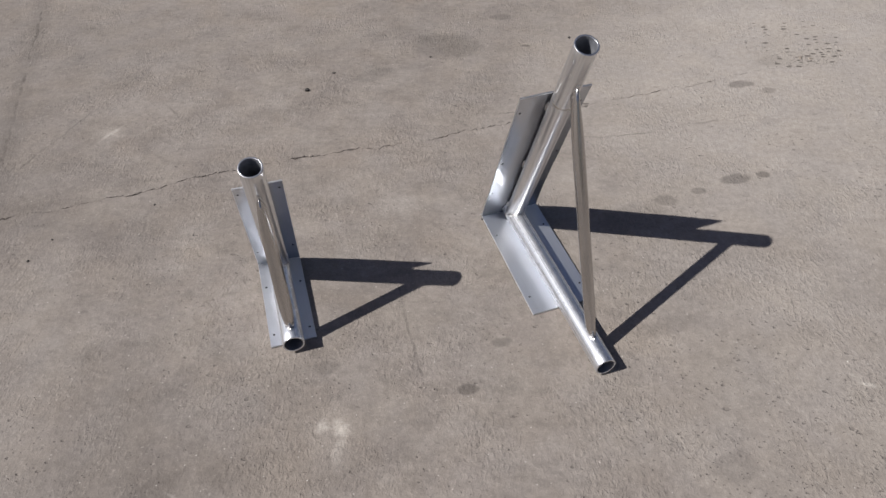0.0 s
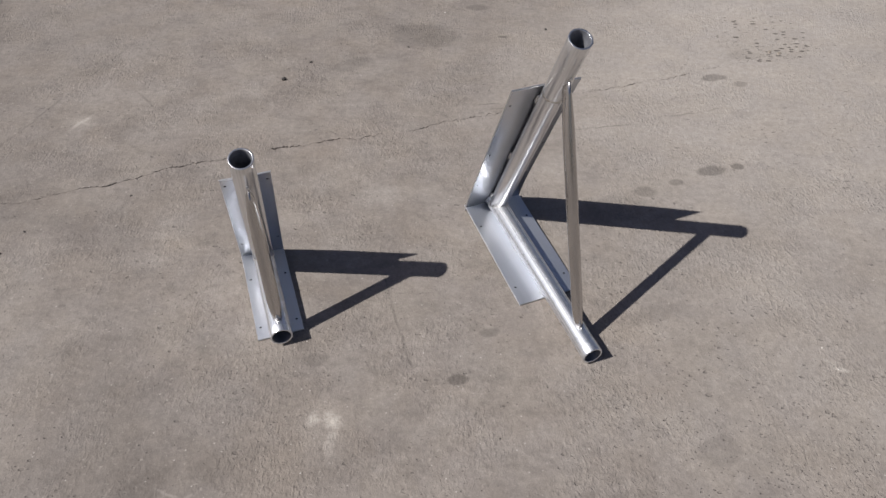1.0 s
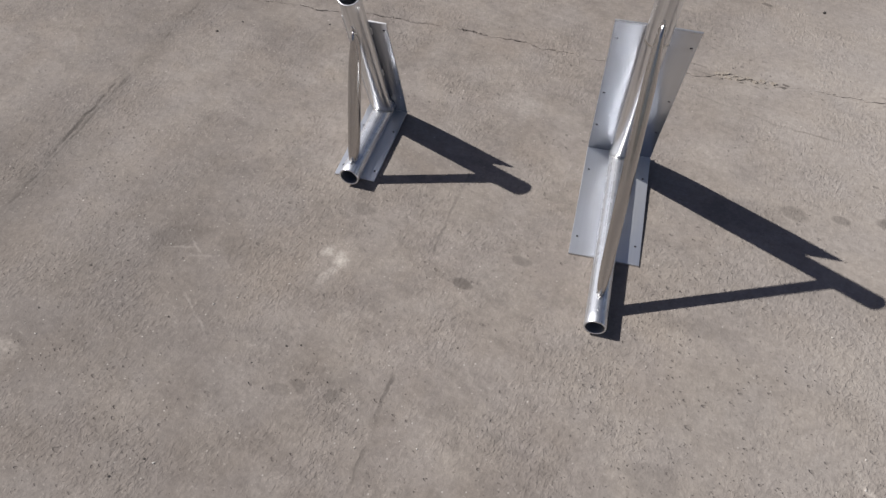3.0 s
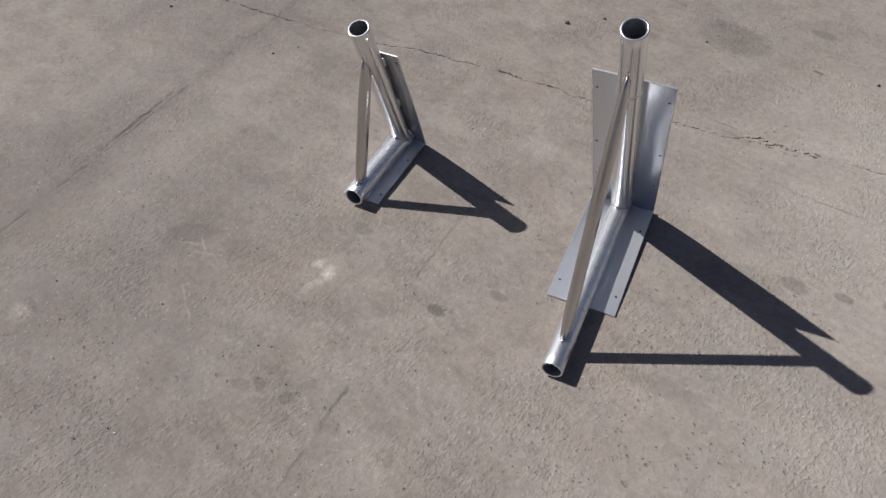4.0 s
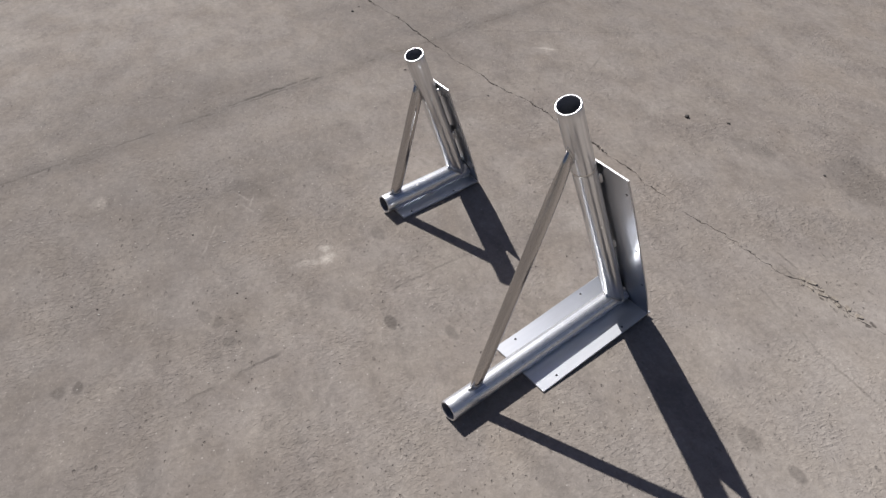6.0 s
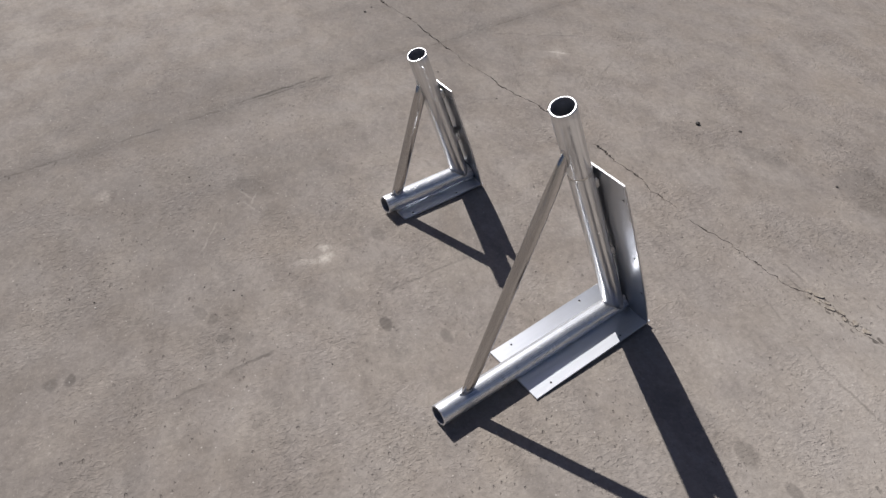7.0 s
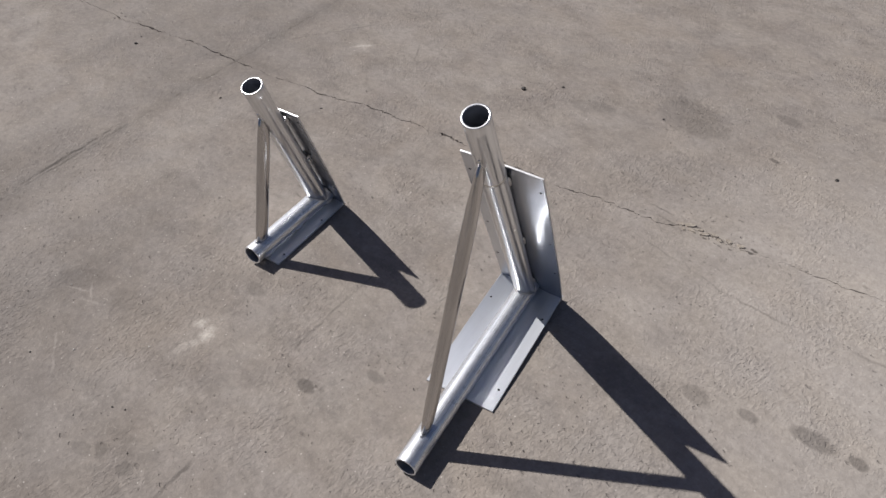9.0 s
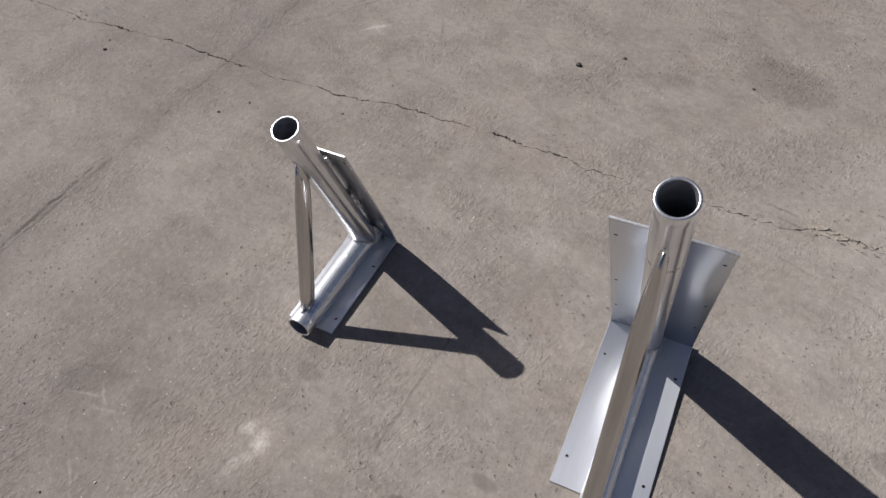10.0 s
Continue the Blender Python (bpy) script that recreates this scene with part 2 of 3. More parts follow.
    for cx, cy, a, b, turn, k in ((0.435, 2.190, 0.12, 0.026, 14, 0.9), (1.45, 2.515, 0.19, 0.075, 8, 0.85), (1.45, 2.68, 0.2, 0.16, 0, 0.35), (-2.2, 1.45, 0.12, 0.05, 12, 0.3)):
        d = m.vec("LENGTH", m.vec("MULTIPLY", m.mapped(m.vec("SUBTRACT", pw, (cx, cy, 0)), rot=-turn), (1 / a, 1 / b, 0)))
        s = m.span(d, 1.2, 0.5, 0, k)
        crumb = s if crumb is None else m.math("MAXIMUM", crumb, s)
    col = m.mix(m.math("MULTIPLY", crumb, 0.45), col, (0.37, 0.33, 0.285))
    # small chips and pock marks, patchy
    where = m.math("ADD", m.span(m.noise(p, 2.4, 4, 0.6), 0.44, 0.69, 0.02, 0.36, False), crumb)
    worn = m.vec("LENGTH", m.vec("MULTIPLY", m.vec("SUBTRACT", pw, (0.90, 0.75, 0)), (1 / 0.70, 1 / 0.50, 0)))
    where = m.math("ADD", where, m.span(worn, 1.15, 0.2, 0, 0.20))
    pv = m.vec("ADD", p, m.vec("SCALE", m.vec("SUBTRACT", m.noise(p, 85, 2, colour=True), (0.5, 0.5, 0.5)), 0.007))
    pits = None
    for turn, stretch, size, share, k in ((12, 2.1, 17, 0.30, 0.95), (70, 1.9, 24, 0.6, 1.0), (125, 2.2, 31, 0.8, 0.9), (35, 1.7, 44, 0.9, 0.8), (-15, 2.0, 58, 0.9, 0.7)):
        d, r1, r2 = m.cells(m.mapped(pv, loc=(turn * 0.37, 0.2, 0), rot=turn, scale=(1, stretch, 1)), size)
        body = m.span(m.math("SUBTRACT", d, m.span(m.math("POWER", r2, 2.2), 0, 1, 0.01, 0.17, False)), 0.050, -0.05)
        on = m.span(m.math("SUBTRACT", m.math("MULTIPLY", where, share), r1), -0.02, 0.03)
        s = m.math("MULTIPLY", m.math("MULTIPLY", body, on), k)
        pits = s if pits is None else m.math("MAXIMUM", pits, s)
    # deeper holes where the surface has broken out; their inner shade is painted as colour
    d, r1, r2 = m.cells(m.mapped(pv, loc=(2.2, 0.7, 0), rot=8, scale=(1, 2.1, 1)), 24)
    hole = m.span(m.math("SUBTRACT", d, m.span(r2, 0, 1, 0.10, 0.34, False)), 0.06, -0.06)
    hole = m.math("MULTIPLY", hole, m.span(m.math("SUBTRACT", m.math("MULTIPLY", crumb, 0.9), r1), -0.02, 0.03))
    col = m.mix(m.math("MULTIPLY", hole, 0.78), col, (0.075, 0.064, 0.056))
    col = m.mix(m.math("MULTIPLY", pits, 0.27), col, (0.090, 0.078, 0.070))
    # bright sand grains
    d, r1, r2 = m.cells(p, 95)
    sand = m.math("MULTIPLY", m.span(d, 0.22, 0.10), m.span(r1, 0.011, 0.007))
    col = m.mix(m.math("MULTIPLY", sand, 0.6), col, (0.60, 0.56, 0.51))
    col = m.mix(0.16, col, m.mix(m.span(fine, 0.28, 0.72), (0.55, 0.55, 0.55), (1.40, 1.40, 1.40)), "MULTIPLY")
    col = m.mix(0.16, col, m.mix(m.span(grain, 0.3, 0.7), (0.65, 0.65, 0.65), (1.32, 1.32, 1.32)), "MULTIPLY")
    # worn skin: low lumps, thin scales and shallow bites, thicker in some places
    drag = m.vec("ADD", p, m.vec("SCALE", m.vec("SUBTRACT", m.noise(p, 45, 2, colour=True), (0.5, 0.5, 0.5)), 0.014))
    scale_a = m.noise(m.mapped(drag, rot=12, scale=(1.3, 0.85, 1)), 70, 2, 0.5)
    scale_b = m.noise(m.mapped(drag, loc=(2.7, 5.2, 0), rot=-20, scale=(1.35, 0.8, 1)), 125, 2, 0.5)
    rims = m.math("ADD", m.span(scale_a, 0.46, 0.70), m.math("MULTIPLY", m.span(scale_b, 0.48, 0.72), 0.55))
    bites = m.math("ADD", m.span(scale_a, 0.38, 0.24), m.math("MULTIPLY", m.span(scale_b, 0.38, 0.24), 0.6))
    patch = m.span(m.noise(p, 3.4, 5, 0.65), 0.40, 0.64, 0.12, 1.0)
    skin = m.math("MULTIPLY", m.math("SUBTRACT", rims, m.math("MULTIPLY", bites, 1.3)), patch)
    height = m.math("SUBTRACT", m.math("ADD", m.math("MULTIPLY", fine, 0.40), m.math("MULTIPLY", grain, 0.15)), m.math("MULTIPLY", pits, 1.0))
    height = m.math("SUBTRACT", height, m.math("MULTIPLY", scored, 0.5))
    height = m.math("ADD", height, m.math("MULTIPLY", skin, 0.50))
    height = m.math("ADD", height, m.math("MULTIPLY", m.noise(p, 34, 3), 0.42))
    n = m.bump(height, 0.85, 0.0030)
    n = m.bump(m.math("SUBTRACT", 1.0, hole), 0.6, 0.001, n)
    return m.finish(col, m.span(mid, 0.3, 0.7, 0.86, 0.74), 0.0, n, 0.25)


def make_aluminium(name, scale, rough, streak, tint=(0.875, 0.90, 0.955), warm=0.0, wide=(0.45, 0.66), blot=0.10, relief=0.10, deep=0.72, vary=1.0):
    """Mill-finish aluminium, with drawing lines along one axis, smudges and small nicks."""
    m = Nodes(name)
    p = m.coord
    lines = m.noise(m.mapped(p, scale=scale), 1.0, 4, 0.6)
    smudge = m.noise(p, 22, 4, 0.6)
    soft = m.noise(p, 7, 3, 0.5)
    col = m.mix(m.span(smudge, 0.45, 0.80, 0, blot), tint, (0.58, 0.58, 0.58))
    col = m.mix(m.span(soft, 0.45, 0.7, 0, 0.12 + warm), col, (0.66, 0.64, 0.61))
    col = m.mix(streak, col, m.mix(m.span(lines, 0.35, 0.65), (deep, deep, deep), (1.06, 1.06, 1.06)), "MULTIPLY")
    r = m.math("ADD", m.span(smudge, 0.3, 0.8, rough - 0.03 * vary, rough + 0.07 * vary), m.span(lines, 0.3, 0.7, -0.04 * vary, 0.05 * vary))
    nick = m.noise(p, 160, 2, 0.5)
    n = m.bump(m.math("ADD", lines, m.math("MULTIPLY", nick, 0.25)), relief, 0.0006)
    n = m.bump(m.noise(p, 14, 2, 0.4), 1.8 * relief, 0.0016, n)
    m.finish(col, r, 1.0, n)
    return m.haze(*wide)


def make_plain(name, dark, light, scale, rough=0.7, metal=0.0, strength=0.3):
    m = Nodes(name)
    a = m.noise(m.coord, scale, 4, 0.6)
    return m.finish(m.mix(m.span(a, 0.3, 0.7), dark, light), rough, metal, m.bump(a, strength, 0.001))


CONCRETE = make_concrete()
PLATE_METAL = make_aluminium("sheet_aluminium", (3, 260, 40), 0.19, 0.10, (0.84, 0.865, 0.91), relief=0.04, vary=0.7, wide=(0.52, 0.60))
# Back plates' dark reflections put into a darker tint of the same sheet.
BACK_METAL = make_aluminium("smooth_sheet_dimmed", (3, 260, 40), 0.18, 0.08, (0.62, 0.64, 0.68), 0.0, (0.42, 0.34), 0.08, 0.03, vary=0.4)
TUBE_METAL = make_aluminium("drawn_aluminium_tube", (190, 190, 2.2), 0.17, 0.42, (0.82, 0.825, 0.835), 0.05, (0.46, 0.40), 0.18)
BASE_METAL = make_aluminium("satin_aluminium_tube", (190, 190, 2.2), 0.27, 0.30, (0.80, 0.82, 0.855), 0.0, (0.50, 0.60), 0.16, 0.10)
BRACE_METAL = make_aluminium("brace_aluminium_tube", (45, 45, 3.0), 0.15, 0.25, (0.56, 0.54, 0.525), 0.2, (0.40, 0.14), 0.35, 0.05, 0.42)
WELD_METAL = make_plain("weld_aluminium", (0.55, 0.54, 0.53), (0.82, 0.82, 0.82), 240, 0.38, 1.0, 0.5)
SCAR_METAL = make_plain("heat_stained_weld", (0.56, 0.535, 0.50), (0.72, 0.705, 0.68), 110, 0.30, 1.0, 0.3)
FLAKE = make_plain("spalled_concrete", (0.24, 0.205, 0.170), (0.40, 0.355, 0.300), 130, 0.85, 0.0, 0.6)
# matte sawn edges, grey lowered to paint in shade close to the ground
EDGE_METAL = make_plain("sawn_edge_dimmed", (0.50, 0.50, 0.51), (0.68, 0.68, 0.69), 200, 0.5, 1.0, 0.2)
# near-black walls paint in the shade inside the drilled holes
HOLE_SHADE = make_plain("drilled_hole_shade", (0.03, 0.03, 0.032), (0.09, 0.09, 0.095), 300, 0.8, 0.2)
BORE_METAL = make_plain("dull_tube_bore", (0.13, 0.135, 0.15), (0.20, 0.205, 0.225), 40, 0.6, 0.4)
PEBBLE_DARK = make_plain("dark_grit", (0.018, 0.016, 0.014), (0.06, 0.055, 0.05), 300)
PEBBLE_PALE = make_plain("pale_grit", (0.45, 0.42, 0.38), (0.70, 0.67, 0.62), 300)


# ---- ground: one slab sheet with the crack cut into it ----
CRACK = [(-2.60, 1.36), (-2.273, 1.443), (-2.097, 1.475), (-1.837, 1.567), (-1.670, 1.615), (-1.520, 1.645), (-1.349, 1.682), (-1.208, 1.718), (-1.123, 1.753),
         (-1.022, 1.777), (-0.916, 1.814), (-0.845, 1.850), (-0.722, 1.884), (-0.592, 1.917), (-0.478, 1.950), (-0.361, 1.976), (-0.190, 2.005), (-0.004, 2.039),
         (0.074, 2.079), (0.202, 2.112), (0.289, 2.128), (0.342, 2.172), (0.507, 2.208), (0.642, 2.250), (0.792, 2.290), (0.999, 2.349), (1.121, 2.396),
         (1.310, 2.440), (1.444, 2.505), (1.90, 2.60)]


def make_ground():
    xs_c, ys_c = zip(*CRACK)
    fine = np.arange(-2.6, 1.9001, 0.004)
    xs = np.concatenate([[-400, -60, -12, -5], fine, [5, 12, 60, 400]])
    verts, faces = [], []
    for x in xs:
        inside = -2.6 <= x <= 1.9
        y = float(np.interp(x, xs_c, ys_c))
        y += 0.011 * noise.noise((x * 11, 3.1, 0)) + 0.010 * noise.noise((x * 34, 7.7, 0)) + 0.007 * noise.noise((x * 95, 1.2, 0))
        wide = 0.0
        if inside:
            wide = max(0.0, 0.0023 + 0.0022 * noise.noise((x * 6, 11.3, 0)) + 0.0042 * noise.noise((x * 38, 5.3, 0)))
            wide *= max(0.0, min(1.0, (x + 2.6) * 5, (1.66 - x) * 3)) * (0.62 if x > 0.47 else 0.75 if x > 0.3 else 0.78 if x > -0.3 else 1.0)
        wide *= max(0.38, min(1.25, 0.75 + 1.7 * noise.noise((x * 7.3, 9.1, 0))))
        lip = 0.8 * wide + 0.004 * max(0.0, noise.noise((x * 23, 2.9, 0)))
        for yy, z in ((-400, 0), (-6, 0), (y - wide - lip, 0), (y - wide, -0.25 * wide), (y, -4.5 * wide), (y + wide, -0.25 * wide), (y + wide + lip, 0), (6, 0), (400, 0)):
            verts.append((float(x), yy, z))
    cols = 9
    for i in range(len(xs) - 1):
        for j in range(cols - 1):
            a = i * cols + j
            faces.append((a, a + cols, a + cols + 1, a + 1))
    me = bpy.data.meshes.new("ground")
    me.from_pydata(verts, [], faces)
    me.materials.append(CONCRETE)
    me.update()
    return tagged(new("ground", me), "weathered grey concrete yard slab with a long crack", "ground", kind="structure")


ground = make_ground()


# ---- parts of the brackets ----
def part(name, bm, material, parent, m=Matrix.Identity(4), label="", second=None, third=None):
    me = bpy.data.meshes.new(name)
    bm.normal_update()
    bm.to_mesh(me)
    bm.free()
    me.materials.append(material)
    for extra in (second, third):
        if extra:
            me.materials.append(extra)
    ob = new(name, me)
    ob.parent = parent
    ob.matrix_basis = m
    return tagged(ob, label)


def breaks(length, marks, cell, step):
    """Grid stations from 0 to length, with a cell of its own round each mark."""
    fixed = sorted({0.0, length, *(round(s + k * cell / 2, 6) for s in marks for k in (-1, 1))})
    out = []
    for a, b in zip(fixed, fixed[1:]):
        n = max(1, math.ceil((b - a) / step))
        if any(abs((a + b) / 2 - s) < 1e-5 for s in marks):
            n = 1
        out += [a + (b - a) * i / n for i in range(n)]
    return out + [length]


def plate_mesh(length, half, thick, holes_u, holes_v, warp, skew=0.0, hole_r=0.0032):
    """A drilled, slightly sprung plate: x along, y across, z up from its back face."""
    bm = bmesh.new()
    ch, cell = 0.0009, 0.013
    us = breaks(length, holes_u, cell, 0.02)
    vs = [v - half for v in breaks(2 * half, [half - holes_v, half + holes_v], cell, 0.016)]

    def at(u, v, h):
        return bm.verts.new((u + skew * v / half * u / length, v, h + warp(u, v)))

    def clip(u, v, cut):
        return min(max(u, cut), length - cut), min(max(v, -half + cut), half - cut)

    rims = {}
    for level, flip in ((thick, False), (0.0, True)):
        grid = {(i, j): at(*clip(u, v, ch), level) for i, u in enumerate(us) for j, v in enumerate(vs)}
        for i in range(len(us) - 1):
            for j in range(len(vs) - 1):
                quad = [grid[i, j], grid[i + 1, j], grid[i + 1, j + 1], grid[i, j + 1]]
                cu, cv = (us[i] + us[i + 1]) / 2, (vs[j] + vs[j + 1]) / 2
                if any(abs(cu - s) < 1e-4 for s in holes_u) and abs(abs(cv) - holes_v) < 1e-4:
                    ring = [at(cu + hole_r * math.cos(a), cv + hole_r * math.sin(a), level) for a in (radians(225 + 22.5 * k) for k in range(16))]
                    rims.setdefault((round(cu, 4), round(cv, 4)), []).append(ring)
                    for q in range(4):
                        tris = [(quad[q], ring[(4 * q + k + 1 - 2) % 16], ring[(4 * q + k - 2) % 16]) for k in range(4)]
                        tris.append((quad[q], quad[(q + 1) % 4], ring[(4 * q + 2) % 16]))
                        for tri in tris:
                            f = bm.faces.new(tri[::-1] if flip else tri)
                            f.smooth = True
                else:
                    f = bm.faces.new(quad[::-1] if flip else quad)
                    f.smooth = True
    for a, b in rims.values():
        for k in range(16):
            wall_face = bm.faces.new((a[k], b[k], b[(k + 1) % 16], a[(k + 1) % 16]))
            wall_face.material_index = 1
            for e in wall_face.edges:
                e.smooth = False
    edge = [(u, -half) for u in us] + [(length, v) for v in vs[1:]] + [(u, half) for u in us[::-1][1:]] + [(0.0, v) for v in vs[::-1][1:-1]]
    loops = []
    for cut, h in ((ch, thick), (0, thick - ch), (0, ch), (ch, 0)):
        loops.append([at(*clip(u, v, cut), h) for u, v in edge])
    for a, b in zip(loops, loops[1:]):
        for k in range(len(edge)):
            bm.faces.new((a[k], b[k], b[(k + 1) % len(edge)], a[(k + 1) % len(edge)])).material_index = 2
    return bm


def cope(q, d, a, e, r):
    """The distance along the line q + s d to the near side of the cylinder round the line a + s e, or None."""
    w = q - a
    dn, wn_ = d - e * d.dot(e), w - e * w.dot(e)
    aa, bb, cc = dn.dot(dn), 2 * dn.dot(wn_), wn_.dot(wn_) - r * r
    disc = bb * bb - 4 * aa * cc
    return (-bb - math.sqrt(disc)) / (2 * aa) if disc > 0 else -bb / (2 * aa)


def tube_mesh(length, r, wall, start=None, end=None, seg=56, pinch=None):
    """A hollow tube along z from 0 to length. start and end give the z of the cut for a rim point (x, y)."""
    bm = bmesh.new()
    ch = 0.0006
    rows = max(2, int(length / 0.03))
    prof = [(r - wall, 0, ch), (r - wall + ch, 0, 0), (r - ch, 0, 0), (r, 0, ch)]
    prof += [(r, k / rows, 0) for k in range(1, rows)]
    prof += [(r, 1, -ch), (r - ch, 1, 0), (r - wall + ch, 1, 0), (r - wall, 1, -ch)]
    prof += [(r - wall, k / 4, 0) for k in (3, 2, 1)]
    rings = []
    for rad, f, dz in prof:
        ring = []
        for k in range(seg):
            a = 2 * math.pi * k / seg
            x, y = rad * math.cos(a), rad * math.sin(a)
            k_lo, k_hi = pinch[1::2] if pinch else (1, 1)
            lo = start(x * k_lo, y) if start else 0.0
            hi = end(x * k_hi, y) if end else length
            z = lo + (hi - lo) * f
            if pinch:
                # ends squeezed flat by hand before they were welded
                near = min(1.0, max(0.0, z / pinch[0]))
                far = min(1.0, max(0.0, (length - z) / pinch[2]))
                y *= 1 + 0.22 * (1 - k_lo) * (1 - near) + 0.22 * (1 - k_hi) * (1 - far)
                x *= (k_lo + (1 - k_lo) * math.sin(near * math.pi / 2)) * (k_hi + (1 - k_hi) * math.sin(far * math.pi / 2))
            ring.append(bm.verts.new((x, y, z + dz)))
        rings.append(ring)
    rings.append(rings[0])
    for n, (a, b) in enumerate(zip(rings, rings[1:])):
        for k in range(seg):
            f = bm.faces.new((a[k], a[(k + 1) % seg], b[(k + 1) % seg], b[k]))
            f.smooth = True
            f.material_index = 1 if n >= len(prof) - 4 else 0
    for e in bm.edges:
        if len(e.link_faces) == 2 and e.calc_face_angle() > radians(30):
            e.smooth = False
    return bm


def bead_mesh(path, r, closed=False, ripple=0.18, pitch=0.004):
    """A rippled weld bead along a list of points."""
    bm = bmesh.new()
    seg, rings, run = 8, [], 0.0
    n = len(path)
    for i, p in enumerate(path):
        before = path[i - 1] if i or closed else path[i]
        after = path[(i + 1) % n] if i < n - 1 or closed else path[i]
        way = (after - before).normalized()
        side = way.orthogonal() if abs(way.z) > 0.95 else way.cross(Vector((0, 0, 1))).normalized()
        up = side.cross(way).normalized()
        side = way.cross(up).normalized()
        run += (p - path[i - 1]).length if i else 0.0
        size = r * (1 + ripple * math.sin(run / pitch * 2 * math.pi) + 0.12 * noise.noise((run * 90, r * 500, 0)))
        if not closed:
            size *= min(1.0, 0.35 + 0.65 * min(i, n - 1 - i) / 3)
        rings.append([bm.verts.new(p + (side * math.cos(a) + up * math.sin(a)) * size) for a in (2 * math.pi * k / seg for k in range(seg))])
    pairs = list(zip(rings, rings[1:])) + ([(rings[-1], rings[0])] if closed else [])
    for a, b in pairs:
        for k in range(seg):
            bm.faces.new((a[k], a[(k + 1) % seg], b[(k + 1) % seg], b[k])).smooth = True
    if not closed:
        bm.faces.new(rings[0][::-1])
        bm.faces.new(rings[-1])
    bmesh.ops.recalc_face_normals(bm, faces=bm.faces)
    return bm


def frame_along(a, b):
    """The pose of a part whose z runs from a to b, its x kept across the bracket."""
    z = (b - a).normalized()
    x = Vector((0, 1, 0))
    x = (x - z * x.dot(z)).normalized()
    m = Matrix((x, z.cross(x), z)).transposed().to_4x4()
    return Matrix.Translation(a) @ m


def bracket(place, label, base_len, base_end, half, angle, back_len, up_len, brace_low, brace_high, base_holes, back_holes, hole_off, spring, brace_r, back_hole_off, r, pinch, skew, spread, scar, gap, crease):
    """A welded bracket. x runs along the base tube from the corner, y across, z up."""
    thing = tagged(new("tube_bracket"), label, "bracket", "welded brackets on the slab")
    thing.empty_display_size = 0.05
    thing.matrix_basis = place
    wall, thick = 0.0042, 0.0050
    th = radians(angle)
    d_up, n_up = Vector((math.cos(th), 0, math.sin(th))), Vector((math.sin(th), 0, -math.cos(th)))
    left, right = spring

    def lift(u, v):
        k = left if v < 0 else right
        w = abs(v) / half
        return k * w ** 1.6 * max(0.0, 1 - u / base_len) ** 1.3 + 0.0006 * math.sin(u * 21 + 2 * v / half) + (crease * w * math.exp(-((u - 0.034) / 0.014) ** 2) if v < 0 else 0.0)

    def bow(s, v):
        w = abs(v) / half
        return 0.3 * (left + right) * w ** 1.8 * math.exp(-s / (0.10 * back_len)) - spread[v > 0] * w ** 2 * math.sin(3.1 * s / back_len) + 0.0007 * math.sin(s * 17 + v * 25)

    part("base_plate", plate_mesh(base_len, half, thick, base_holes, hole_off, lift), PLATE_METAL, thing, pose(0.004, 0, 0), "flat drilled aluminium plate lying on the concrete", HOLE_SHADE, EDGE_METAL)
    # the back plate's z axis points to the tube
    back_m = Matrix((d_up, -Vector((0, 1, 0)), d_up.cross(-Vector((0, 1, 0))))).transposed().to_4x4()
    part("back_plate", plate_mesh(back_len, half, thick, back_holes, back_hole_off, lambda s, v: bow(s, -v), -skew), BACK_METAL, thing, Matrix.Translation(Vector((0, 0, 0.002))) @ back_m, "leaning drilled aluminium back plate", HOLE_SHADE, EDGE_METAL)

    # base tube, cut along the back plate
    zc = thick + r + gap
    a0, a1 = Vector((0, 0, zc)), Vector((base_end, 0, zc))
    base_m = frame_along(a0, a1)
    face = n_up * (thick + 0.002)

    def cut_back(x, y):
        p = base_m.to_3x3() @ Vector((x, y, 0)) + a0
        return (face - p).dot(n_up) / n_up.x

    part("base_tube", tube_mesh(base_end, r, wall, start=cut_back), BASE_METAL, thing, base_m, "round aluminium tube welded along the base plate", BORE_METAL)

    # upright tube, coped on to the base tube
    foot = n_up * (thick + r + gap)
    foot = foot + d_up * ((zc - foot.z) / d_up.z)
    top = n_up * (thick + r + gap) + d_up * up_len
    up_m = frame_along(foot, top)
    length = (top - foot).length
    turn = up_m.to_3x3()

    def cut_base(x, y):
        q = turn @ Vector((x, y, 0)) + foot + d_up * 0.3
        return 0.3 + cope(q, -d_up, a0, Vector((1, 0, 0)), r) * -1

    part("upright_tube", tube_mesh(length, r, wall, start=cut_base), TUBE_METAL, thing, up_m, "leaning round aluminium tube, open at the top", BORE_METAL)

    # brace between the two tubes
    b0, b1 = Vector((brace_low[0], 0, brace_low[1])), Vector((brace_high[0], 0, brace_high[1]))
    br_m = frame_along(b0, b1)
    br_t, way = br_m.to_3x3(), (b1 - b0).normalized()
    mid, blen = (b0 + b1) / 2, (b1 - b0).length

    def cut_low(x, y):
        return blen / 2 - cope(br_t @ Vector((x, y, 0)) + mid, -way, a0, Vector((1, 0, 0)), r)

    def cut_high(x, y):
        return blen / 2 + cope(br_t @ Vector((x, y, 0)) + mid, way, foot, d_up, r)

    part("brace_tube", tube_mesh(blen, brace_r, 0.003, start=cut_low, end=cut_high, seg=44, pinch=pinch), BRACE_METAL, thing, br_m, "thinner aluminium brace tube between the two tubes", BORE_METAL)

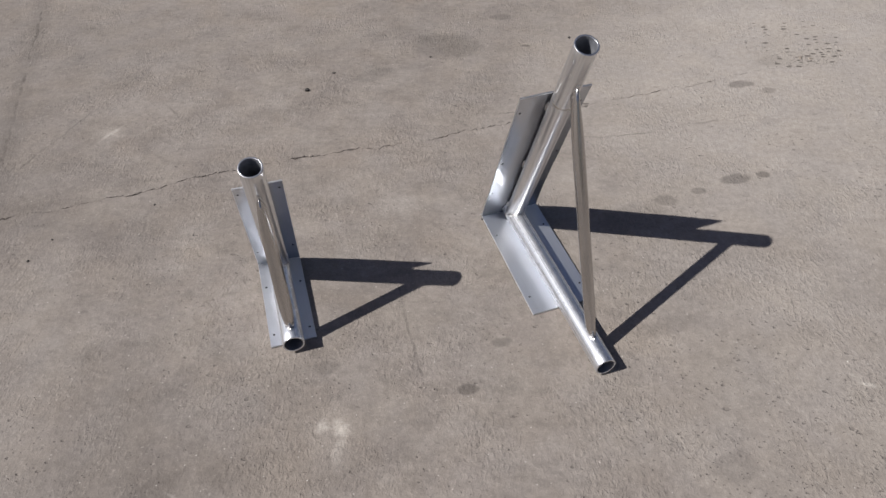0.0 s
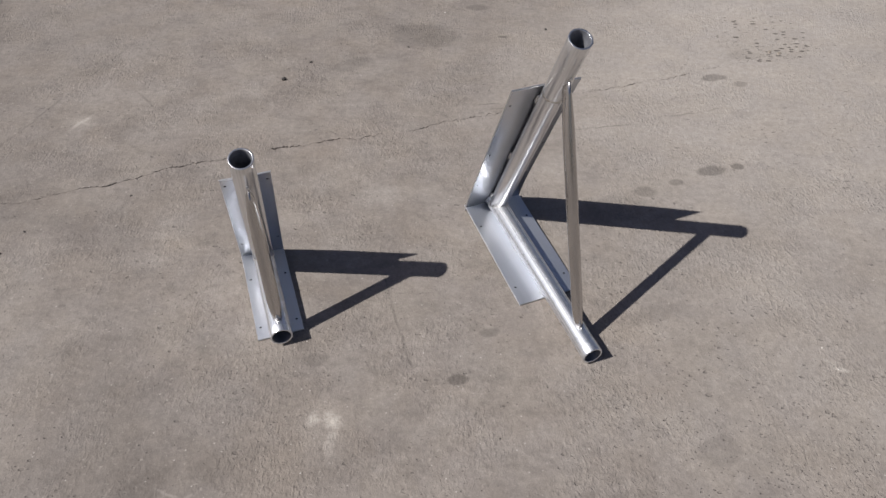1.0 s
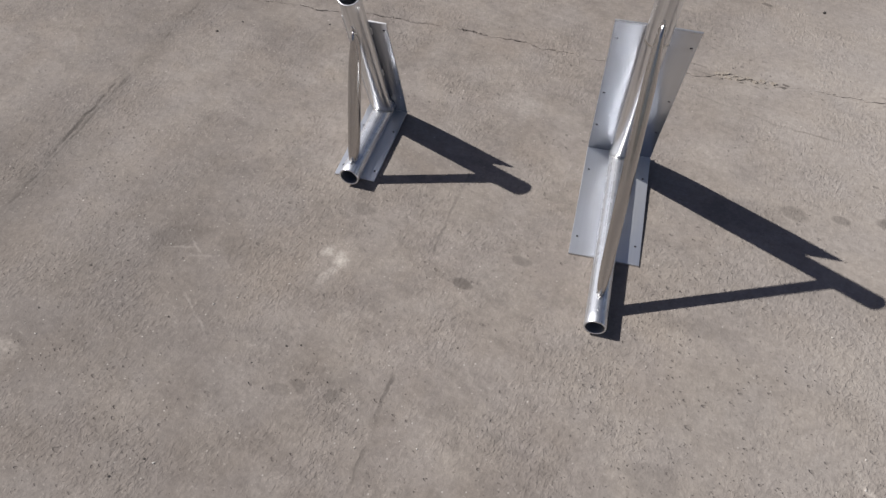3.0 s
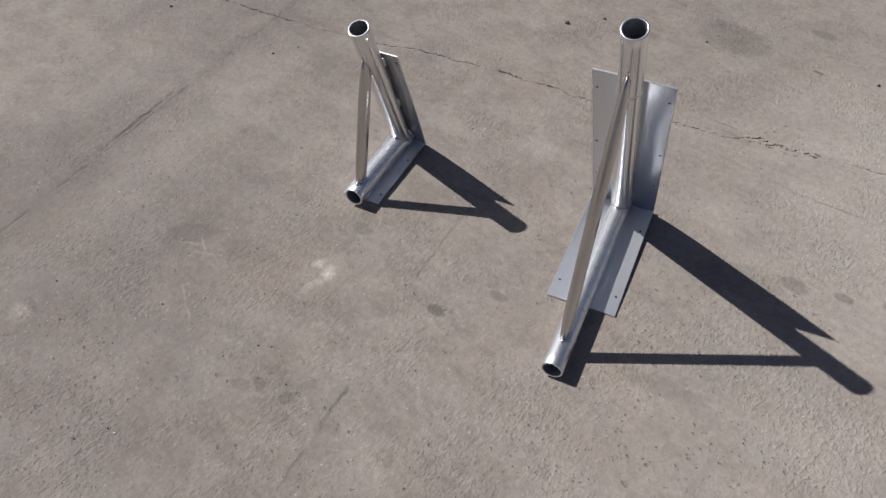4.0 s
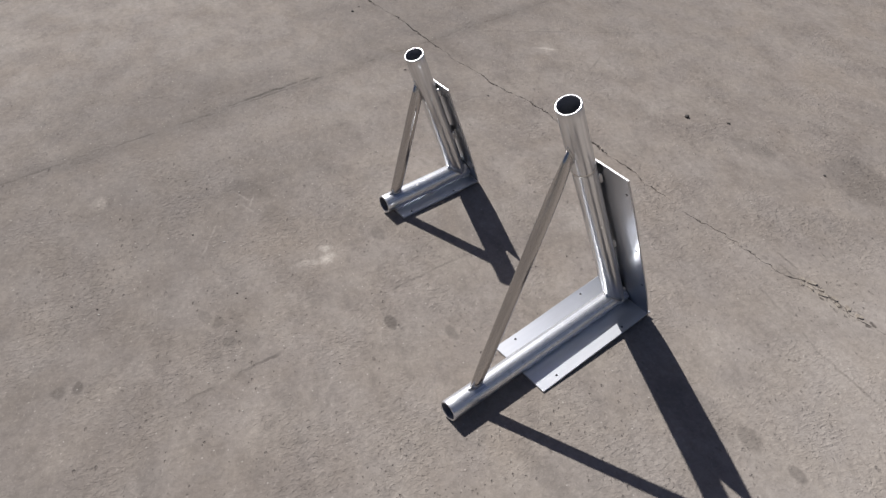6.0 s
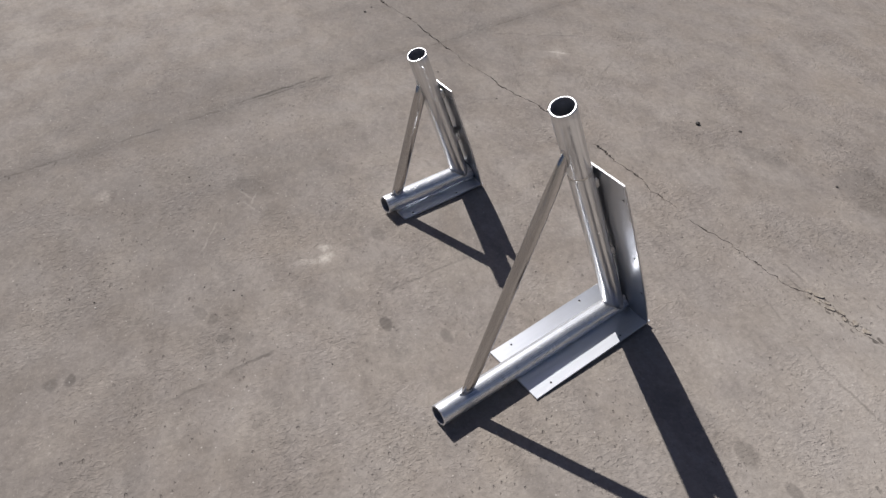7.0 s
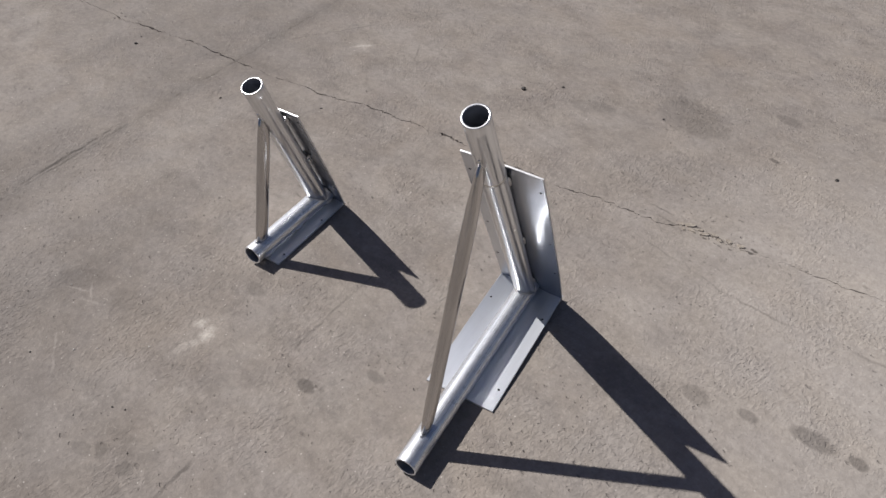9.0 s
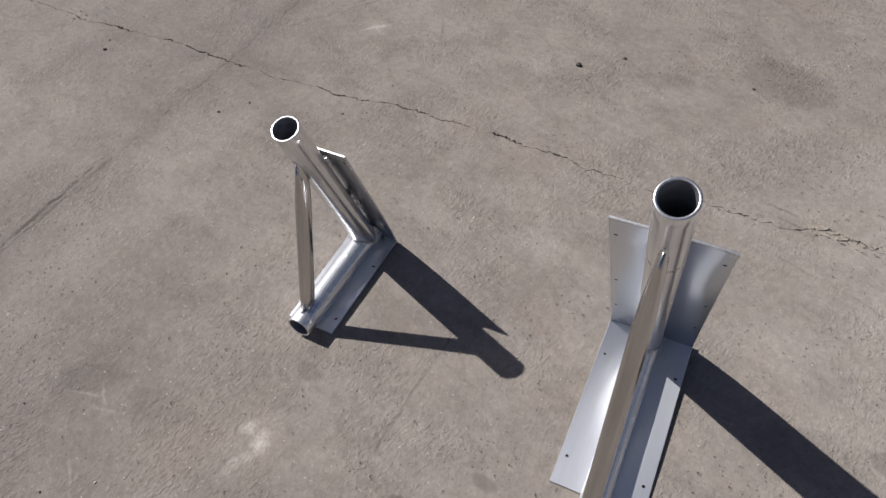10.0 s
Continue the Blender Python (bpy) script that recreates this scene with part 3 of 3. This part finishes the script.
    # weld beads round the tube joints
    def ring(fn, m, rad, n=70, k=1.0):
        return [m @ Vector((k * rad * math.cos(a), rad * math.sin(a), fn(k * rad * math.cos(a), rad * math.sin(a)))) for a in (2 * math.pi * k / n for k in range(n))]

    part("weld_bead", bead_mesh(ring(cut_low, br_m, brace_r + 0.0006, 70, pinch[1]), 0.0017, True), WELD_METAL, thing)
    part("weld_bead", bead_mesh(ring(cut_high, br_m, brace_r + 0.0006, 70, pinch[3]), 0.0017, True), WELD_METAL, thing)
    # blobs of filler at the tips of the brace
    for fn, k, sign in ((cut_low, pinch[1], -1), (cut_high, pinch[3], 1)):
        tips = [br_m @ Vector((0, -y, fn(0, -y) + sign * 0.001)) for y in (-brace_r * 1.22, brace_r * 1.22)]
        tip = max(tips, key=lambda p: p.x)
        part("weld_bead", bead_mesh([tip + way * sign * 0.0012 * q + Vector((0.0004 * q, 0, 0)) for q in range(-5, 6)], 0.0040, ripple=0.05), WELD_METAL, thing)
    # scar of a ground-off weld across the upright
    at = up_len - (0.845 - 0.652)
    axis = n_up * (thick + r + gap) + d_up * at
    if scar:
        part("weld_scar", tube_mesh(0.009, r + 0.00012, wall), SCAR_METAL, thing, frame_along(axis - d_up * 0.0045, axis + d_up * 0.0045), "brownish ground-off weld", BORE_METAL)
    loop = ring(cut_base, up_m, r + 0.0004, 110)
    front = [p for p in loop if (p - foot).dot(n_up) > -0.6 * r]
    start = max(range(len(front)), key=lambda i: (front[i] - front[i - 1]).length)
    part("weld_bead", bead_mesh(front[start:] + front[:start], 0.0019), WELD_METAL, thing)

    # stitch welds between tubes and plates
    off = 0.0140
    rise = r - math.sqrt(r * r - off * off)
    for at in (0.06, 0.5, 0.93):
        for side in (-1, 1):
            c = base_len * at + 0.01
            path = [Vector((c + s * 0.002, side * (off + 0.001), thick + rise + 0.6 * gap)) for s in range(-8, 9)]
            part("weld_bead", bead_mesh(path, 0.0036 + 0.28 * gap), WELD_METAL, thing)
            c = back_len * at + 0.03 * (at < 0.1)
            path = [d_up * (c + s * 0.002) + n_up * (thick + rise + 0.6 * gap) + Vector((0, side * (off + 0.001), 0.002)) for s in range(-8, 9)]
            part("weld_bead", bead_mesh(path, 0.0036 + 0.28 * gap), WELD_METAL, thing)
    # corner seam on the inside of the fold
    for side in (-1, 1):
        span = [0.024 + (half - 0.028) * k / 24 for k in range(25)]
        if side < 0:
            span = span[:7]
        path = [Vector((0.0075 + 0.5 * lift(0, side * v), side * v, thick + 0.0005 + lift(0.004, side * v))) for v in span]
        part("weld_bead", bead_mesh(path, 0.0016, ripple=0.1), WELD_METAL, thing)
    return thing


bracket(
    pose(0.2056, 1.6446, 0.0040, 0.37, 0.52, -71.96), "large welded aluminium tube bracket standing on grey concrete",
    base_len=0.4134, base_end=0.6527, half=0.0915, angle=67.2, back_len=0.6387, up_len=0.8455, brace_low=(0.578, 0.03), brace_high=(0.325, 0.66),
    base_holes=[0.101, 0.352], back_holes=[0.164, 0.338, 0.578], hole_off=0.0765, spring=(0.015, 0.009), brace_r=0.0147, back_hole_off=0.0800, r=0.0268, pinch=(0.13, 0.5, 0.16, 0.35), skew=-0.0035, spread=(-0.001, 0.0035), scar=True, gap=0.0036, crease=0.0)
bracket(
    pose(-0.4840, 1.4461, 0.0050, -1.07, 0.79, -73.63), "small welded aluminium tube bracket standing on grey concrete",
    base_len=0.3120, base_end=0.3508, half=0.0608, angle=71.3, back_len=0.4321, up_len=0.5659, brace_low=(0.314, 0.03), brace_high=(0.199, 0.43),
    base_holes=[0.101, 0.273], back_holes=[0.09, 0.405], hole_off=0.048, spring=(0.009, 0.004), brace_r=0.0172, back_hole_off=0.0505, r=0.0284, pinch=(0.10, 0.40, 0.13, 0.32), skew=0.0, spread=(-0.0035, 0.0), scar=False, gap=0.0058, crease=0.006)


# ---- grit on the slab ----
def pebble(x, y, size, material, label, seed, flat=0.6):
    rng = random.Random(seed)
    bm = bmesh.new()
    bmesh.ops.create_icosphere(bm, subdivisions=2, radius=1.0)
    sx, sy, sz = size * rng.uniform(0.8, 1.25), size * rng.uniform(0.6, 0.95), size * flat * rng.uniform(0.8, 1.1)
    for v in bm.verts:
        k = 1 + 0.28 * noise.noise(v.co * 1.7 + Vector((seed * 3.3, 0, 0)))
        v.co = Vector((v.co.x * sx * k, v.co.y * sy * k, max(v.co.z * k, -0.55) * sz))
    low = min(v.co.z for v in bm.verts)
    for v in bm.verts:
        v.co.z -= low
    me = bpy.data.meshes.new("pebble")
    bm.to_mesh(me)
    bm.free()
    me.materials.append(material)
    ob = new("pebble", me)
    ob.matrix_basis = pose(x, y, 0.0001, 0, 0, rng.uniform(0, 360))
    return tagged(ob, label, "pebble", "grit on the slab")


for k, (x, y, size) in enumerate([(-0.527, 2.372, 0.0105), (-0.434, 2.496, 0.0055), (-0.937, 1.716, 0.0042), (-1.878, 1.413, 0.0075), (-1.921, 1.456, 0.0040), (0.542, 2.726, 0.006),
                                  (-0.194, 0.609, 0.0032), (-0.045, 2.600, 0.0050), (-1.215, 1.563, 0.0040), (-1.252, 1.471, 0.0045), (-0.268, 0.234, 0.0026), (-0.301, 0.168, 0.0026)]):
    pebble(x, y, size, PEBBLE_DARK, "small dark stone chip lying on the concrete", k + 1)
for k, (x, y, size) in enumerate([(-0.786, 0.365, 0.0030), (-0.820, 0.470, 0.0024), (-0.783, 0.524, 0.0022), (-0.494, 0.518, 0.0026), (-0.166, 0.629, 0.0024), (-0.716, 0.586, 0.0022), (-0.052, 0.585, 0.0024), (0.153, 0.821, 0.0022), (-0.234, 0.531, 0.0022)]):
    pebble(x, y, size, PEBBLE_DARK, "tiny dark grit grain lying on the concrete", k + 31)
for k, (x, y, size) in enumerate([(-0.660, 0.686, 0.0026), (-0.427, 0.605, 0.0026), (-0.515, 0.566, 0.0018), (-0.690, 0.523, 0.0022), (0.894, 1.322, 0.0024), (1.040, 0.981, 0.0030), (1.026, 1.049, 0.0026), (0.120, 2.886, 0.0030),
                                  (-0.730, 0.312, 0.0026), (-0.390, 0.651, 0.0022), (-0.308, 0.754, 0.0022), (0.095, 0.493, 0.0020), (0.210, 0.562, 0.0022), (-0.245, 0.238, 0.0028)]):
    pebble(x, y, size, PEBBLE_PALE, "tiny pale stone chip lying on the concrete", k + 61)


def flake(x, y, size, seed):
    """A thin, angular chip with a broken outline and a tilted top."""
    rng = random.Random(seed)
    bm = bmesh.new()
    n = rng.choice((6, 7, 8))
    rim = [(rng.uniform(0.65, 1.1) * size, 2 * math.pi * (k + rng.uniform(-0.25, 0.25)) / n) for k in range(n)]
    rise, lean = 0.0022 + 0.12 * size, rng.uniform(-0.12, 0.12)
    low = [bm.verts.new((a * math.cos(t) * 1.25, a * math.sin(t) * 0.7, 0)) for a, t in rim]
    high = [bm.verts.new((0.86 * v.co.x, 0.84 * v.co.y, rise + lean * v.co.x + rng.uniform(0, 0.0006))) for v in low]
    bm.faces.new(low[::-1])
    bm.faces.new(high)
    for k in range(n):
        bm.faces.new((low[k], low[(k + 1) % n], high[(k + 1) % n], high[k]))
    bmesh.ops.triangulate(bm, faces=[f for f in bm.faces if len(f.verts) > 4])
    me = bpy.data.meshes.new("concrete_flake")
    bm.to_mesh(me)
    bm.free()
    me.materials.append(FLAKE)
    ob = new("concrete_flake", me)
    ob.matrix_basis = pose(x, y, 0.0001, 0, 0, 14 + rng.uniform(-40, 40))
    return tagged(ob, "small pale flake of broken concrete beside the crack", "concrete flake", "broken flakes along the crack")


for k, (x, y, size) in enumerate([(0.330, 2.172, 0.010), (0.352, 2.186, 0.014), (0.366, 2.170, 0.011), (0.385, 2.190, 0.009), (0.402, 2.183, 0.013), (0.428, 2.202, 0.012), (0.447, 2.192, 0.008),
                                  (0.470, 2.210, 0.010), (0.505, 2.216, 0.012), (0.345, 2.158, 0.007), (1.440, 2.520, 0.013), (1.475, 2.505, 0.011)]):
    flake(x, y, size, k + 5)
